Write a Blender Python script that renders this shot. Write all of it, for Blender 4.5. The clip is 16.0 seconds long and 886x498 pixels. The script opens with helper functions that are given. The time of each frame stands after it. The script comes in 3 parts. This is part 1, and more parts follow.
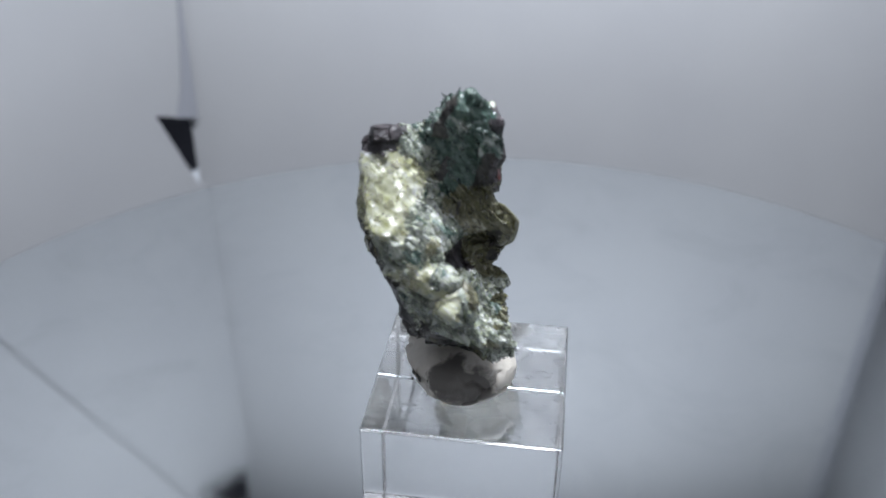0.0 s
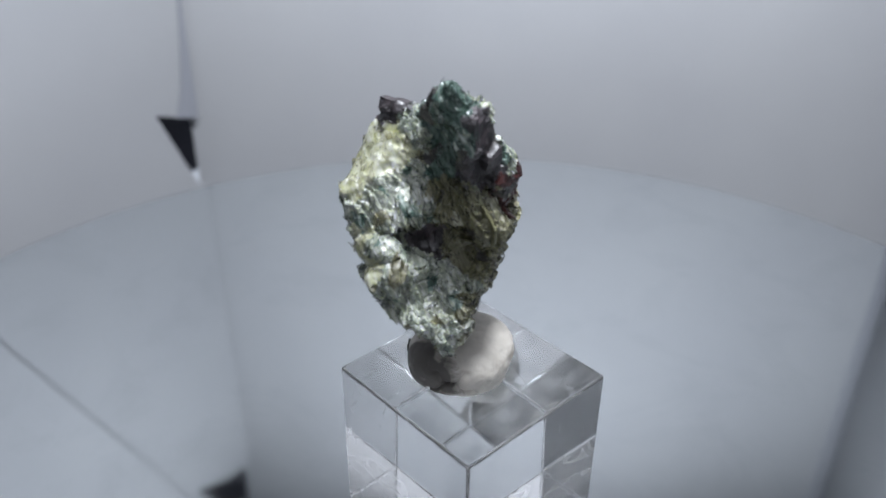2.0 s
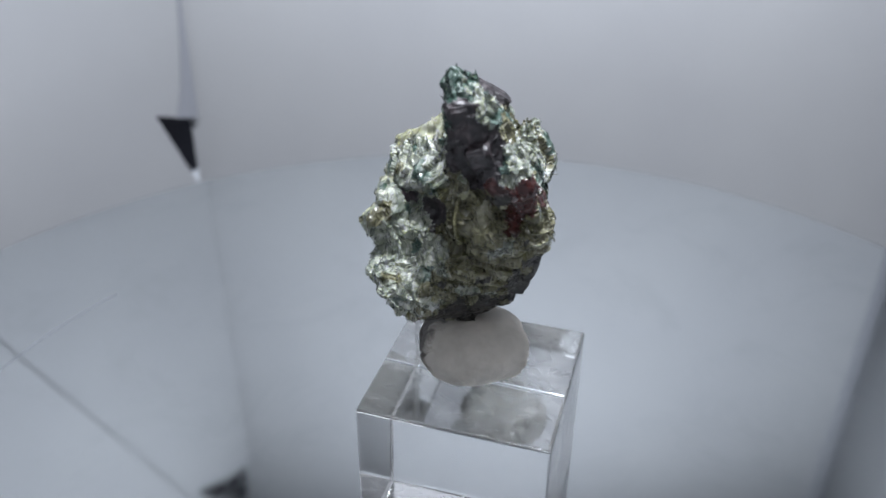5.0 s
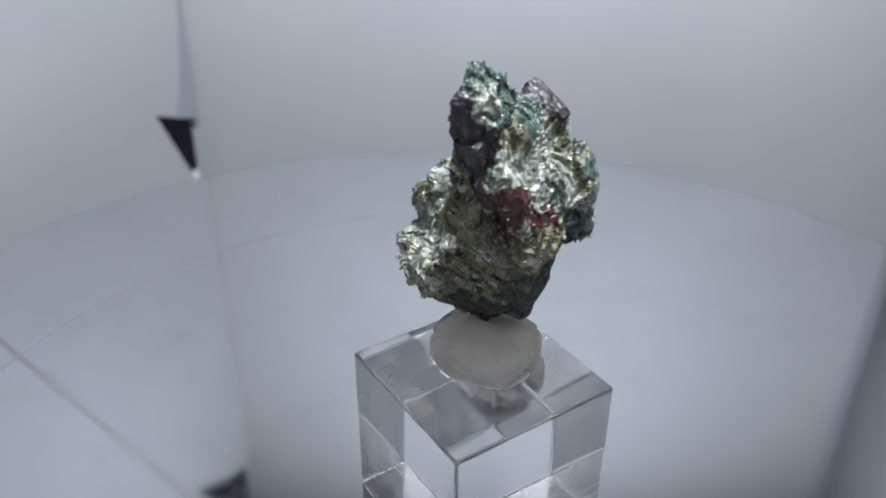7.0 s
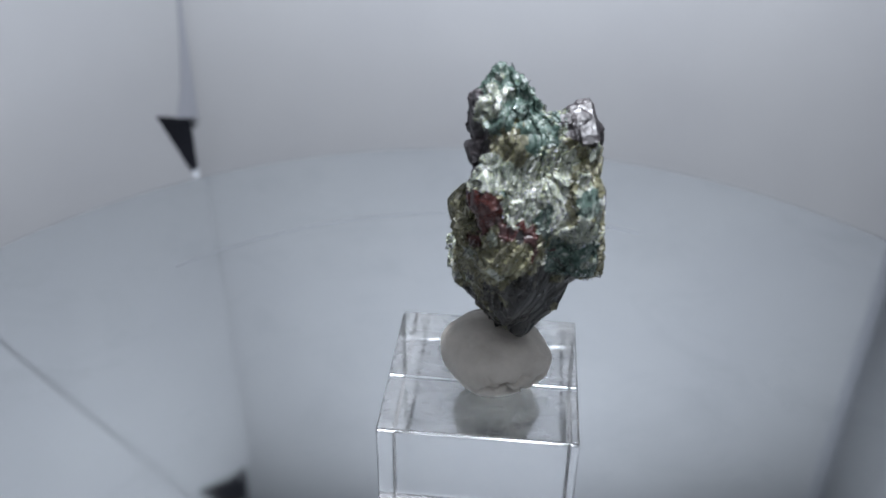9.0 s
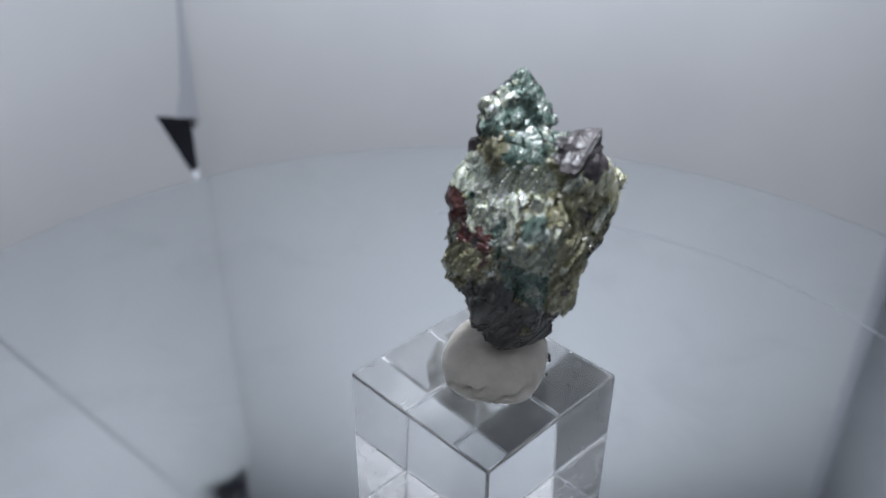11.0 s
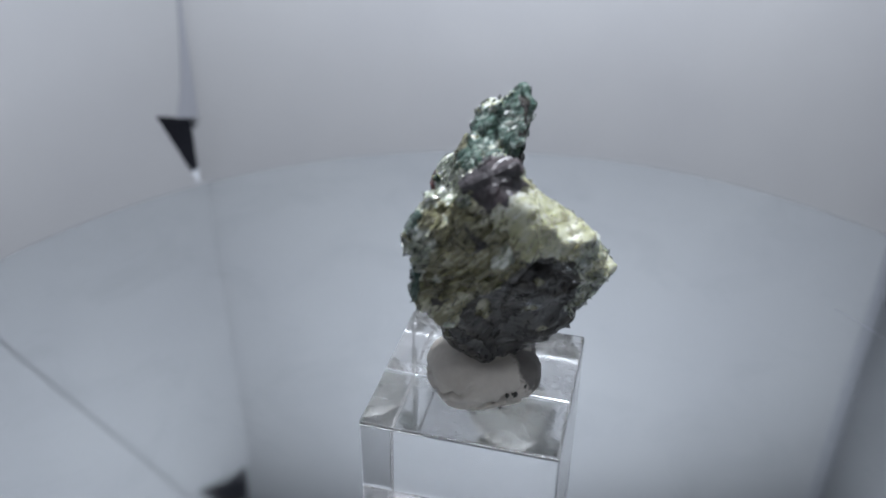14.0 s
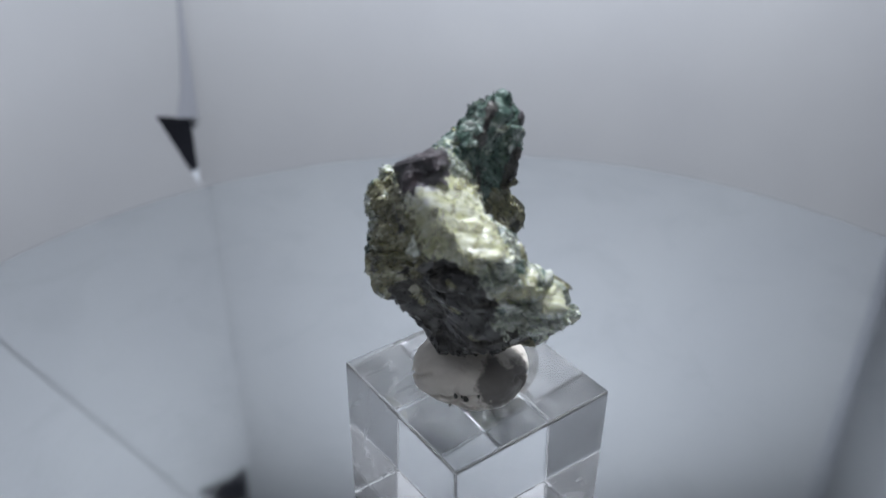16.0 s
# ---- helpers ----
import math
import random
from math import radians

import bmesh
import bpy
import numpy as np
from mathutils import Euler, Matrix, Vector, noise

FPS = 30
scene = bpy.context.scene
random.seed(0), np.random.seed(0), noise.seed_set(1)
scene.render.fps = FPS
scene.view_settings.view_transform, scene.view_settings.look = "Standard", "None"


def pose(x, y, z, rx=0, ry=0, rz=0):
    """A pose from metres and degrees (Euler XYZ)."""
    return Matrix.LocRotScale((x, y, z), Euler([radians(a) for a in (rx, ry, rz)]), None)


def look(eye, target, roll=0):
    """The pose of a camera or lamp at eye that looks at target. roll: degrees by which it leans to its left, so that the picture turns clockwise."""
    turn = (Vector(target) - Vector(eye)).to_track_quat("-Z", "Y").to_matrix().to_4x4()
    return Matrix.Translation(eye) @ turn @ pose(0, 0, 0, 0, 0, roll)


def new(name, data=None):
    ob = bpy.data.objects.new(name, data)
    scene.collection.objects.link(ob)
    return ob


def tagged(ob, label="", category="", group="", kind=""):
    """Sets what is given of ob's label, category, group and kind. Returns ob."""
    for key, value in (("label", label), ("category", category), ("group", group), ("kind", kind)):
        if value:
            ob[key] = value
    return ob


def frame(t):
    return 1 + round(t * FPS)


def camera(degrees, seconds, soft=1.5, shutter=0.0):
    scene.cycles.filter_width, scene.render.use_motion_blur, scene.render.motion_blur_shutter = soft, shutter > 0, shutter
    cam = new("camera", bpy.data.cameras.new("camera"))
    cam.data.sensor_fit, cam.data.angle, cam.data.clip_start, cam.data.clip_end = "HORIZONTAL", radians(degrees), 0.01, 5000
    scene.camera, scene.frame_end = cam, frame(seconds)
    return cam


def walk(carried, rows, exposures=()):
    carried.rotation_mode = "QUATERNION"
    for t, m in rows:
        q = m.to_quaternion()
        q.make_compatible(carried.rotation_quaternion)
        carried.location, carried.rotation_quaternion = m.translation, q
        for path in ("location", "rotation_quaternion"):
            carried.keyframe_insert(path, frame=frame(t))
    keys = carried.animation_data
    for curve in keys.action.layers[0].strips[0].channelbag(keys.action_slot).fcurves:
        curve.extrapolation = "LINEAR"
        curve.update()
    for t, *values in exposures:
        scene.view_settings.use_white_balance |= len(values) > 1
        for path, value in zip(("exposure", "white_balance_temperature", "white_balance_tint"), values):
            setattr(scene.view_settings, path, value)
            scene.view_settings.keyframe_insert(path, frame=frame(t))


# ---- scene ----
# ---- the camera ----
S = 0.0254                       # one inch: the side of the acrylic block
SPIN = -19.7376                  # degrees a second
cam = camera(53.2, 16.0, soft=1.6)
EYE = Vector((0.0, -3.6808 * S, 4.0391 * S))
YAW, PITCH = radians(2.9404), radians(31.6628)
AIM = EYE + Vector((-math.sin(YAW) * math.cos(PITCH), math.cos(YAW) * math.cos(PITCH), -math.sin(PITCH)))
walk(cam, [(0.0, look(EYE, AIM, 0.3755)), (16.0, look(EYE, AIM, 0.3755))])
cam.data.dof.use_dof = True
cam.data.dof.focus_distance = 4.55 * S
cam.data.dof.aperture_fstop = 22.0

# ---- world and lights ----
world = bpy.data.worlds.new("world")
scene.world = world
world.use_nodes = True
world.node_tree.nodes["Background"].inputs[0].default_value = (0.85, 0.94, 1.1, 1)
world.node_tree.nodes["Background"].inputs[1].default_value = 0.55


def area(name, eye, target, w, h, watts, colour, spread=180):
    lamp = bpy.data.lights.new(name, "AREA")
    lamp.shape, lamp.size, lamp.size_y, lamp.energy, lamp.color = "RECTANGLE", w, h, watts, colour
    lamp.spread = radians(spread)
    ob = new(name, lamp)
    ob.matrix_world = look(eye, target)
    return ob


area("led_panel_light", (0.045, 0.02, 0.255), (0.045, 0.02, 0.0), 0.2, 0.18, 0.105, (0.88, 0.95, 1.05))
area("led_bar_light", (0.020, 0.030, 0.25), (0.010, 0.016, 0.03), 0.05, 0.032, 1.03, (0.91, 0.957, 1.045), 162)
area("led_strip_light", (0.0, -0.117, 0.215), (0.0, 0.0, 0.03), 0.24, 0.012, 0.085, (0.91, 0.957, 1.045))


# ---- materials ----
def material(name, colour, rough=0.6, metal=0.0):
    m = bpy.data.materials.new(name)
    m.use_nodes = True
    b = m.node_tree.nodes["Principled BSDF"]
    b.inputs["Base Color"].default_value = (*colour, 1)
    b.inputs["Roughness"].default_value = rough
    b.inputs["Metallic"].default_value = metal
    return m, m.node_tree.nodes, m.node_tree.links, b


def coords(nodes, links, scale):
    t = nodes.new("ShaderNodeTexCoord")
    mp = nodes.new("ShaderNodeMapping")
    mp.inputs["Scale"].default_value = scale if isinstance(scale, tuple) else (scale,) * 3
    links.new(t.outputs["Object"], mp.inputs["Vector"])
    return mp.outputs["Vector"]


def noise_node(nodes, links, vec, scale, detail=5.0, rough=0.55, dist=0.0):
    n = nodes.new("ShaderNodeTexNoise")
    n.inputs["Scale"].default_value = scale
    n.inputs["Detail"].default_value = detail
    n.inputs["Roughness"].default_value = rough
    n.inputs["Distortion"].default_value = dist
    links.new(vec, n.inputs["Vector"])
    return n.outputs["Fac"]


def ramp(nodes, links, fac, stops):
    r = nodes.new("ShaderNodeValToRGB")
    while len(r.color_ramp.elements) < len(stops):
        r.color_ramp.elements.new(0.5)
    for e, (pos, c) in zip(r.color_ramp.elements, stops):
        e.position, e.color = pos, (*c, 1)
    links.new(fac, r.inputs["Fac"])
    return r.outputs["Color"]


def bump(nodes, links, b, height, strength, distance):
    k = nodes.new("ShaderNodeBump")
    k.inputs["Strength"].default_value = strength
    k.inputs["Distance"].default_value = distance
    links.new(height, k.inputs["Height"])
    links.new(k.outputs["Normal"], b.inputs["Normal"])


def fabric_material():
    m, n, l, b = material("pale_tent_fabric", (0.38, 0.385, 0.40), 0.75)
    v = coords(n, l, 1.0)
    l.new(ramp(n, l, noise_node(n, l, v, 14, 3), [(0.3, (0.365, 0.37, 0.385)), (0.7, (0.40, 0.405, 0.415))]), b.inputs["Base Color"])
    bump(n, l, b, noise_node(n, l, v, 900, 2), 0.08, 0.0004)
    return m


def mirror_material():
    m, n, l, b = material("mirror_disc", (0.86, 0.89, 0.92), 0.035, 1.0)
    v = coords(n, l, 1.0)
    l.new(ramp(n, l, noise_node(n, l, v, 60, 6, 0.7), [(0.5, (0.05,) * 3), (0.8, (0.16,) * 3)]), b.inputs["Roughness"])
    l.new(ramp(n, l, noise_node(n, l, v, 45, 5, 0.65, 0.6), [(0.25, (0.54, 0.566, 0.582)), (0.5, (0.59, 0.617, 0.634))]), b.inputs["Base Color"])
    return m


def acrylic_material():
    m, n, l, b = material("clear_acrylic", (0.985, 0.99, 0.99), 0.0)
    b.inputs["IOR"].default_value = 1.49
    v = coords(n, l, 1.0)
    l.new(ramp(n, l, noise_node(n, l, v, 190, 5, 0.65, 0.8), [(0.45, (0.0,) * 3), (0.75, (0.03,) * 3)]), b.inputs["Roughness"])
    l.new(ramp(n, l, noise_node(n, l, v, 150, 6, 0.7, 1.2), [(0.40, (0.992,) * 3), (0.70, (0.935,) * 3)]), b.inputs["Transmission Weight"])
    return m


def putty_material():
    m, n, l, b = material("grey_white_putty", (0.66, 0.62, 0.57), 0.62)
    v = coords(n, l, 1.0)
    clean = ramp(n, l, noise_node(n, l, v, 260, 6), [(0.3, (0.34, 0.317, 0.28)), (0.7, (0.45, 0.42, 0.375))])
    # a smear of dark mica dust on one side, the rock's shadow painted in with it
    off = n.new("ShaderNodeVectorMath")
    off.operation = "SUBTRACT"
    l.new(v, off.inputs[0])
    off.inputs[1].default_value = (-0.087 * S, -0.037 * S, 1.10 * S)
    unit = n.new("ShaderNodeVectorMath")
    unit.operation = "NORMALIZE"
    l.new(off.outputs[0], unit.inputs[0])
    toward = n.new("ShaderNodeVectorMath")
    toward.operation = "DOT_PRODUCT"
    l.new(unit.outputs[0], toward.inputs[0])
    toward.inputs[1].default_value = (0.0, -0.98, 0.2)
    ragged = n.new("ShaderNodeMath")
    ragged.operation = "MULTIPLY_ADD"
    l.new(noise_node(n, l, v, 420, 6, 0.65, 0.5), ragged.inputs[0])
    ragged.inputs[1].default_value = 0.7
    l.new(toward.outputs["Value"], ragged.inputs[2])
    mix = n.new("ShaderNodeMixRGB")
    near = n.new("ShaderNodeMapRange")
    near.inputs["From Min"].default_value, near.inputs["From Max"].default_value = 1.12, 1.24
    l.new(ragged.outputs[0], near.inputs["Value"])
    l.new(near.outputs[0], mix.inputs["Fac"])
    l.new(clean, mix.inputs["Color1"])
    mix.inputs["Color2"].default_value = (0.085, 0.078, 0.070, 1)
    l.new(mix.outputs[0], b.inputs["Base Color"])
    b.inputs["Subsurface Weight"].default_value = 0.12
    b.inputs["Subsurface Radius"].default_value = (0.0014, 0.0012, 0.001)
    bump(n, l, b, noise_node(n, l, v, 900, 7, 0.65), 0.5, 0.0003)
    return m


FABRIC, MIRROR, ACRYLIC, PUTTY = fabric_material(), mirror_material(), acrylic_material(), putty_material()
DARK = material("black_gap", (0.004, 0.004, 0.012), 0.8)[0]
SEAM = material("grey_seam_tape", (0.27, 0.275, 0.30), 0.7)[0]
GROOVE = material("grey_cut_mirror", (0.42, 0.45, 0.49), 0.3, 0.8)[0]
PLASTIC = material("white_plastic", (0.75, 0.76, 0.78), 0.35)[0]

# grey chosen for how much light the added front panel sends back
FRONT_FILL = material("grey_front_fill", (0.23, 0.23, 0.24), 0.85)[0]
# painted shade for the fold beside the left seam
SEAM_SHADE = material("grey_seam_shade", (0.29, 0.30, 0.33), 0.8)[0]


# ---- mesh helpers ----
def part(name, bm, mat, parent=None, label="", smooth=True):
    me = bpy.data.meshes.new(name)
    bm.normal_update()
    bm.to_mesh(me)
    bm.free()
    me.materials.append(mat)
    if smooth:
        for f in me.polygons:
            f.use_smooth = True
    ob = new(name, me)
    if parent:
        ob.parent = parent
    if label:
        ob["label"] = label
    return ob


def slab(points, thick, toward):
    """A flat panel with these corners, thickened away from the point toward."""
    bm = bmesh.new()
    f = bm.faces.new([bm.verts.new(p) for p in points])
    bm.normal_update()
    side = -1 if f.normal.dot(Vector(toward) - f.calc_center_median()) > 0 else 1
    ext = bmesh.ops.extrude_face_region(bm, geom=[f])
    shift = f.normal * side * thick
    bmesh.ops.translate(bm, vec=shift, verts=[v for v in ext["geom"] if isinstance(v, bmesh.types.BMVert)])
    bmesh.ops.recalc_face_normals(bm, faces=bm.faces)
    bmesh.ops.triangulate(bm, faces=bm.faces, ngon_method="EAR_CLIP")
    return bm


def lathe(profile, steps=96):
    bm = bmesh.new()
    rings = []
    for r, z in profile:
        if r < 1e-7:
            rings.append([bm.verts.new((0, 0, z))])
        else:
            rings.append([bm.verts.new((r * math.cos(2 * math.pi * i / steps), r * math.sin(2 * math.pi * i / steps), z)) for i in range(steps)])
    for a, b in zip(rings, rings[1:]):
        for i in range(steps):
            j = (i + 1) % steps
            if len(a) == 1:
                bm.faces.new((a[0], b[i], b[j]))
            elif len(b) == 1:
                bm.faces.new((a[i], b[0], a[j]))
            else:
                bm.faces.new((a[i], b[i], b[j], a[j]))
    bmesh.ops.recalc_face_normals(bm, faces=bm.faces)
    return bm


# ---- the light tent ----
FLOOR = -0.066
TOP = 0.26
CL = Vector((-3.89 * S, 7.0 * S))     # corners of the back wall, in plan
CR = Vector((5.85 * S, 7.0 * S))
FL = Vector((-10.68 * S, -5.0 * S))     # front ends of the side walls
FR = Vector((8.06 * S, -5.0 * S))
MID = (0, 0, 0.05)
ALONG = (FL - CL).normalized()
OUT = Vector((ALONG.y, -ALONG.x)) * (1 if ALONG.y * CL.x - ALONG.x * CL.y > 0 else -1)


def v3(p, z):
    return (p.x, p.y, z)


def left(a, h, out=0.0):
    """A point of the left wall: inches along it from the corner, inches above the block's top."""
    return v3(CL + ALONG * a * S + OUT * out * S, (h + 1) * S)


LOW, HIGH = -2.654, TOP / S - 1


def cove():
    """Floor and back wall of one sheet, rounded where they meet."""
    bend = 0.009
    path = [(FL.y, FLOOR)] + [(CL.y - bend + bend * math.sin(a), FLOOR + bend - bend * math.cos(a)) for a in (math.pi / 2 * k / 12 for k in range(13))] + [(CL.y, TOP)]
    back = [(y + (0.003 if z > FLOOR + bend * 0.3 else 0), z - (0.003 if z < FLOOR + bend * 0.3 else 0)) for y, z in path]
    bm = bmesh.new()
    rows = []
    for y, z in path + back[::-1]:
        f = (CL.y - y) / (CL.y - FL.y)
        rows.append((bm.verts.new((CL.x + (FL.x - CL.x) * f - 0.0005, y, z)), bm.verts.new((CR.x + (FR.x - CR.x) * f, y, z))))
    for k in range(len(rows)):
        (a0, a1), (b0, b1) = rows[k - 1], rows[k]
        bm.faces.new((a0, a1, b1, b0))
    bmesh.ops.recalc_face_normals(bm, faces=bm.faces)
    return bm


tagged(part("backdrop", cove(), FABRIC), "pale grey fabric sheet that curves up behind the turntable", "backdrop", kind="structure")
tagged(part("wall_right", slab([v3(CR, FLOOR), v3(FR, FLOOR), v3(FR, TOP), v3(CR, TOP)], 0.003, MID), FABRIC),
       "plain pale grey fabric side wall of a light tent", "wall", kind="structure")
# the left wall has a torn corner at the bottom and at the top of its seam, and a slanting crease
tagged(part("wall_left", slab([left(0, LOW), left(0.17, -2.49), left(0.66, -1.36), left(0.04, -1.62), left(0.0, -1.2), left(0.0, 5.91), left(0.45, 5.85), left(1.15, 5.55), left(0.5, 6.55), left(0, 6.85), left(0, 8.28), left(5.10, LOW)], 0.003, MID), FABRIC, smooth=False),
       "creased pale grey fabric side wall of a light tent", "wall", kind="structure")
# grey strip that paints the shade in the seam's fold, broad at the torn corner
tagged(part("shade_seam_left", slab([left(0.0, -1.62, -0.121), left(0.34, -1.50, -0.121), left(0.20, -1.1, -0.121), left(0.10, -0.5, -0.121), left(0.03, 0.1, -0.121), left(0.0, 0.6, -0.121)], 0.0004, (1, 0, 0.05)), SEAM_SHADE, smooth=False),
       "grey strip painted for the shade along the seam of a light tent", "seam", kind="structure")
tagged(part("wall_left_flap", slab([left(5.10, LOW), left(0, 8.28), left(0, HIGH), left(13.76, HIGH, 2.6), left(13.76, LOW, 1.2)], 0.003, MID), FABRIC, smooth=False),
       "folded-out flap of pale grey tent fabric", "wall", kind="structure")
tagged(part("wall_gap", slab([left(-0.4, LOW, 0.55), left(2.6, LOW, 0.55), left(2.6, HIGH, 0.55), left(-0.4, HIGH, 0.55)], 0.003, MID), DARK, smooth=False),
       "black gap behind the tent's torn corners", "gap", kind="structure")
tagged(part("ceiling", slab([(-0.36, FL.y, TOP), v3(FR, TOP), v3(CR, TOP), v3(CL, TOP)], 0.003, MID), FABRIC),
       "pale grey fabric top of a light tent", "ceiling", kind="structure")

# unseen panel added behind the camera, closing the open front to set the fill
tagged(part("front_fill_panel", slab([(-0.36, FL.y, FLOOR), (FR.x, FL.y, FLOOR), (FR.x, FL.y, TOP), (-0.36, FL.y, TOP)], 0.003, MID), FRONT_FILL, smooth=False),
       "unseen grey panel added across the open front of a light tent", "wall", kind="structure")


def seam(name, p, q, half, proud):
    """A strip of seam tape that runs up a corner, slightly bulged."""
    d = (q - p).normalized()
    n = Vector((-d.y, d.x))
    n = n if n.dot(-p) > 0 else -n
    bm = bmesh.new()
    rows = []
    for u, k in ((-1, 0.0), (-0.6, 0.8), (0, 1.0), (0.6, 0.8), (1, 0.0)):
        c = p + d * u * half + n * (proud * k + 0.0003)
        rows.append([bm.verts.new((c.x, c.y, z)) for z in (FLOOR, TOP)])
    for a, b in zip(rows, rows[1:]):
        bm.faces.new((a[0], b[0], b[1], a[1]))
    bmesh.ops.recalc_face_normals(bm, faces=bm.faces)
    return tagged(part(name, bm, SEAM), "grey tape along the seam of a light tent", "seam", kind="structure")


seam("trim_seam_right", CR + Vector((-0.004, 0)), CR + Vector((-0.001, 0)), 0.0035, 0.001)

# ---- the turntable ----
R = 4.86 * S
disc_bm = lathe([(0, 0), (R - 0.0012, 0), (R - 0.0004, -0.0002), (R, -0.0009), (R, -0.0028), (R - 0.0006, -0.0034), (0, -0.0034)], 160)
bmesh.ops.translate(disc_bm, vec=(0.0016, -0.0027, 0), verts=disc_bm.verts)
turntable = tagged(new("turntable"), "round mirrored turntable with faint smudges on its disc", "turntable")
turntable_disc = part("disc", disc_bm, MIRROR, turntable, "mirrored disc with faint smudges", smooth=False)
# an arc worn into the mirror, and the dark edge of the disc
groove = bmesh.new()
ring = [(3.53 * S, radians(-116 + 70 * k / 40)) for k in range(41)]
for r, a in ring:
    w = 0.00012 + 0.00006 * math.sin(a * 9)
    for d in (-w, w):
        groove.verts.new(((r + d) * math.cos(a), (r + d) * math.sin(a), 0.00004))
groove.verts.ensure_lookup_table()
for k in range(40):
    groove.faces.new((groove.verts[2 * k], groove.verts[2 * k + 1], groove.verts[2 * k + 3], groove.verts[2 * k + 2]))
part("groove", groove, GROOVE, turntable_disc, "faint worn arc in the mirror")
edge = lathe([(R + 0.00005, -0.0006), (R + 0.0004, -0.0009), (R + 0.0004, -0.003), (R + 0.00005, -0.0033)], 160)
bmesh.ops.translate(edge, vec=(0.0016, -0.0027, 0), verts=edge.verts)
part("edge_band", edge, GROOVE, turntable_disc, "grey cut edge of the disc")
part("foot", lathe([(0, -0.0036), (0.03, -0.0036), (0.03, -0.012), (0.058, -0.014), (0.06, FLOOR + 0.002), (0.059, FLOOR), (0, FLOOR)], 64), PLASTIC, turntable, "white plastic foot", smooth=False)


# ---- the acrylic block ----
def acrylic_block(z0, z1, turn):
    bm = bmesh.new()
    bmesh.ops.create_cube(bm, size=1)
    m = Matrix.Translation((-0.0314 * S, -0.0107 * S, (z0 + z1) / 2)) @ Matrix.Rotation(radians(turn), 4, "Z") @ Matrix.Diagonal((S * 1.002, S * 1.008, z1 - z0, 1))
    bmesh.ops.transform(bm, matrix=m, verts=bm.verts)
    bmesh.ops.bevel(bm, geom=bm.edges[:], offset=0.00045, segments=6, affect="EDGES", profile=0.5)
    ob = part("acrylic_block", bm, ACRYLIC, smooth=False)
    ob.visible_shadow = False
    return ob


block = tagged(acrylic_block(0.0001, S, -5.14), "square clear acrylic display block on the mirrored disc", "display block")

# ---- the putty ----
def superball(c, r, turn, power=4.0, sub=3):
    """A rounded block: an icosphere pushed out towards a box."""
    bm = bmesh.new()
    bmesh.ops.create_icosphere(bm, subdivisions=sub, radius=1)
    for v in bm.verts:
        v.co /= sum(abs(a) ** power for a in v.co) ** (1 / power)
    m = pose(c[0] * S, c[1] * S, (c[2] + 1) * S, *turn) @ Matrix.Diagonal((r[0] * S, r[1] * S, r[2] * S, 1))
    bmesh.ops.transform(bm, matrix=m, verts=bm.verts)
    return bm


def mottled(vec, scale, seed=0.0):
    return noise.fractal(vec * scale + Vector((seed, seed * 1.7, -seed)), 0.8, 2.0, 4)


def make_putty():
    bm = superball((-0.087, -0.037, 0.118), (0.271, 0.292, 0.15), (0, 0, 25.6), 2.4, 6)
    for v in bm.verts:
        d = Vector((v.co.x + 0.087 * S, v.co.y + 0.037 * S, v.co.z - 1.1 * S)).normalized()
        h = 0.00028 * mottled(v.co, 220) + 0.00008 * mottled(v.co, 900, 3)
        # folds pressed into the side
        for ang, z, tilt in ((95, 1.11, 0.10), (112, 1.07, -0.25), (150, 1.12, 0.2), (205, 1.10, 0.12), (228, 1.06, -0.1), (290, 1.09, 0.3), (-60, 1.13, -0.2)):
            a = math.degrees(math.atan2(d.y, d.x))
            da = (a - ang + 180) % 360 - 180
            if abs(da) < 34:
                off = v.co.z / S - z - tilt * da / 90 - 0.012 * math.sin(da * 0.33)
                h -= 0.0008 * math.exp(-(off / 0.011) ** 2) * (1 - (da / 34) ** 2)
        v.co += d * h
        v.co.z = max(v.co.z, S - 0.0002)
    return tagged(part("putty", bm, PUTTY), "creased ball of grey-white mounting putty on acrylic", "putty")


putty = make_putty()


# crumbs of dark mica pressed into the putty
def crumb(parent, ang, z, size, seed):
    rnd = random.Random(seed)
    a = radians(ang)
    bm = bmesh.new()
    bmesh.ops.create_icosphere(bm, subdivisions=1, radius=1)
    for v in bm.verts:
        v.co *= rnd.uniform(0.7, 1.2)
    k = (1 - min(1, (abs(z - 0.118) / 0.15) ** 2.4)) ** (1 / 2.4)
    x, y = -0.087 + 0.281 * k * math.cos(a), -0.037 + 0.283 * k * math.sin(a)
    bmesh.ops.transform(bm, matrix=pose(x * S, y * S, (1 + z) * S, 20, 0, ang) @ Matrix.Diagonal((0.00022, size * 0.7, size, 1)), verts=bm.verts)
    return part("crumb", bm, CRUMB, parent, "dark speck of mica")


CRUMB = material("dark_crumb", (0.03, 0.03, 0.025), 0.4)[0]
for ang, z, size in ((-112, 0.10, 0.0005), (-106, 0.08, 0.0006), (-118, 0.06, 0.0003), (-95, 0.16, 0.0004), (212, 0.14, 0.0005), (218, 0.14, 0.0003), (222, 0.13, 0.0006), (236, 0.15, 0.0006), (150, 0.06, 0.00028), (205, 0.07, 0.0003), (60, 0.15, 0.00025), (-25, 0.12, 0.0003), (-38, 0.16, 0.00045)):
    crumb(putty, ang, z, size, int(ang + 200))


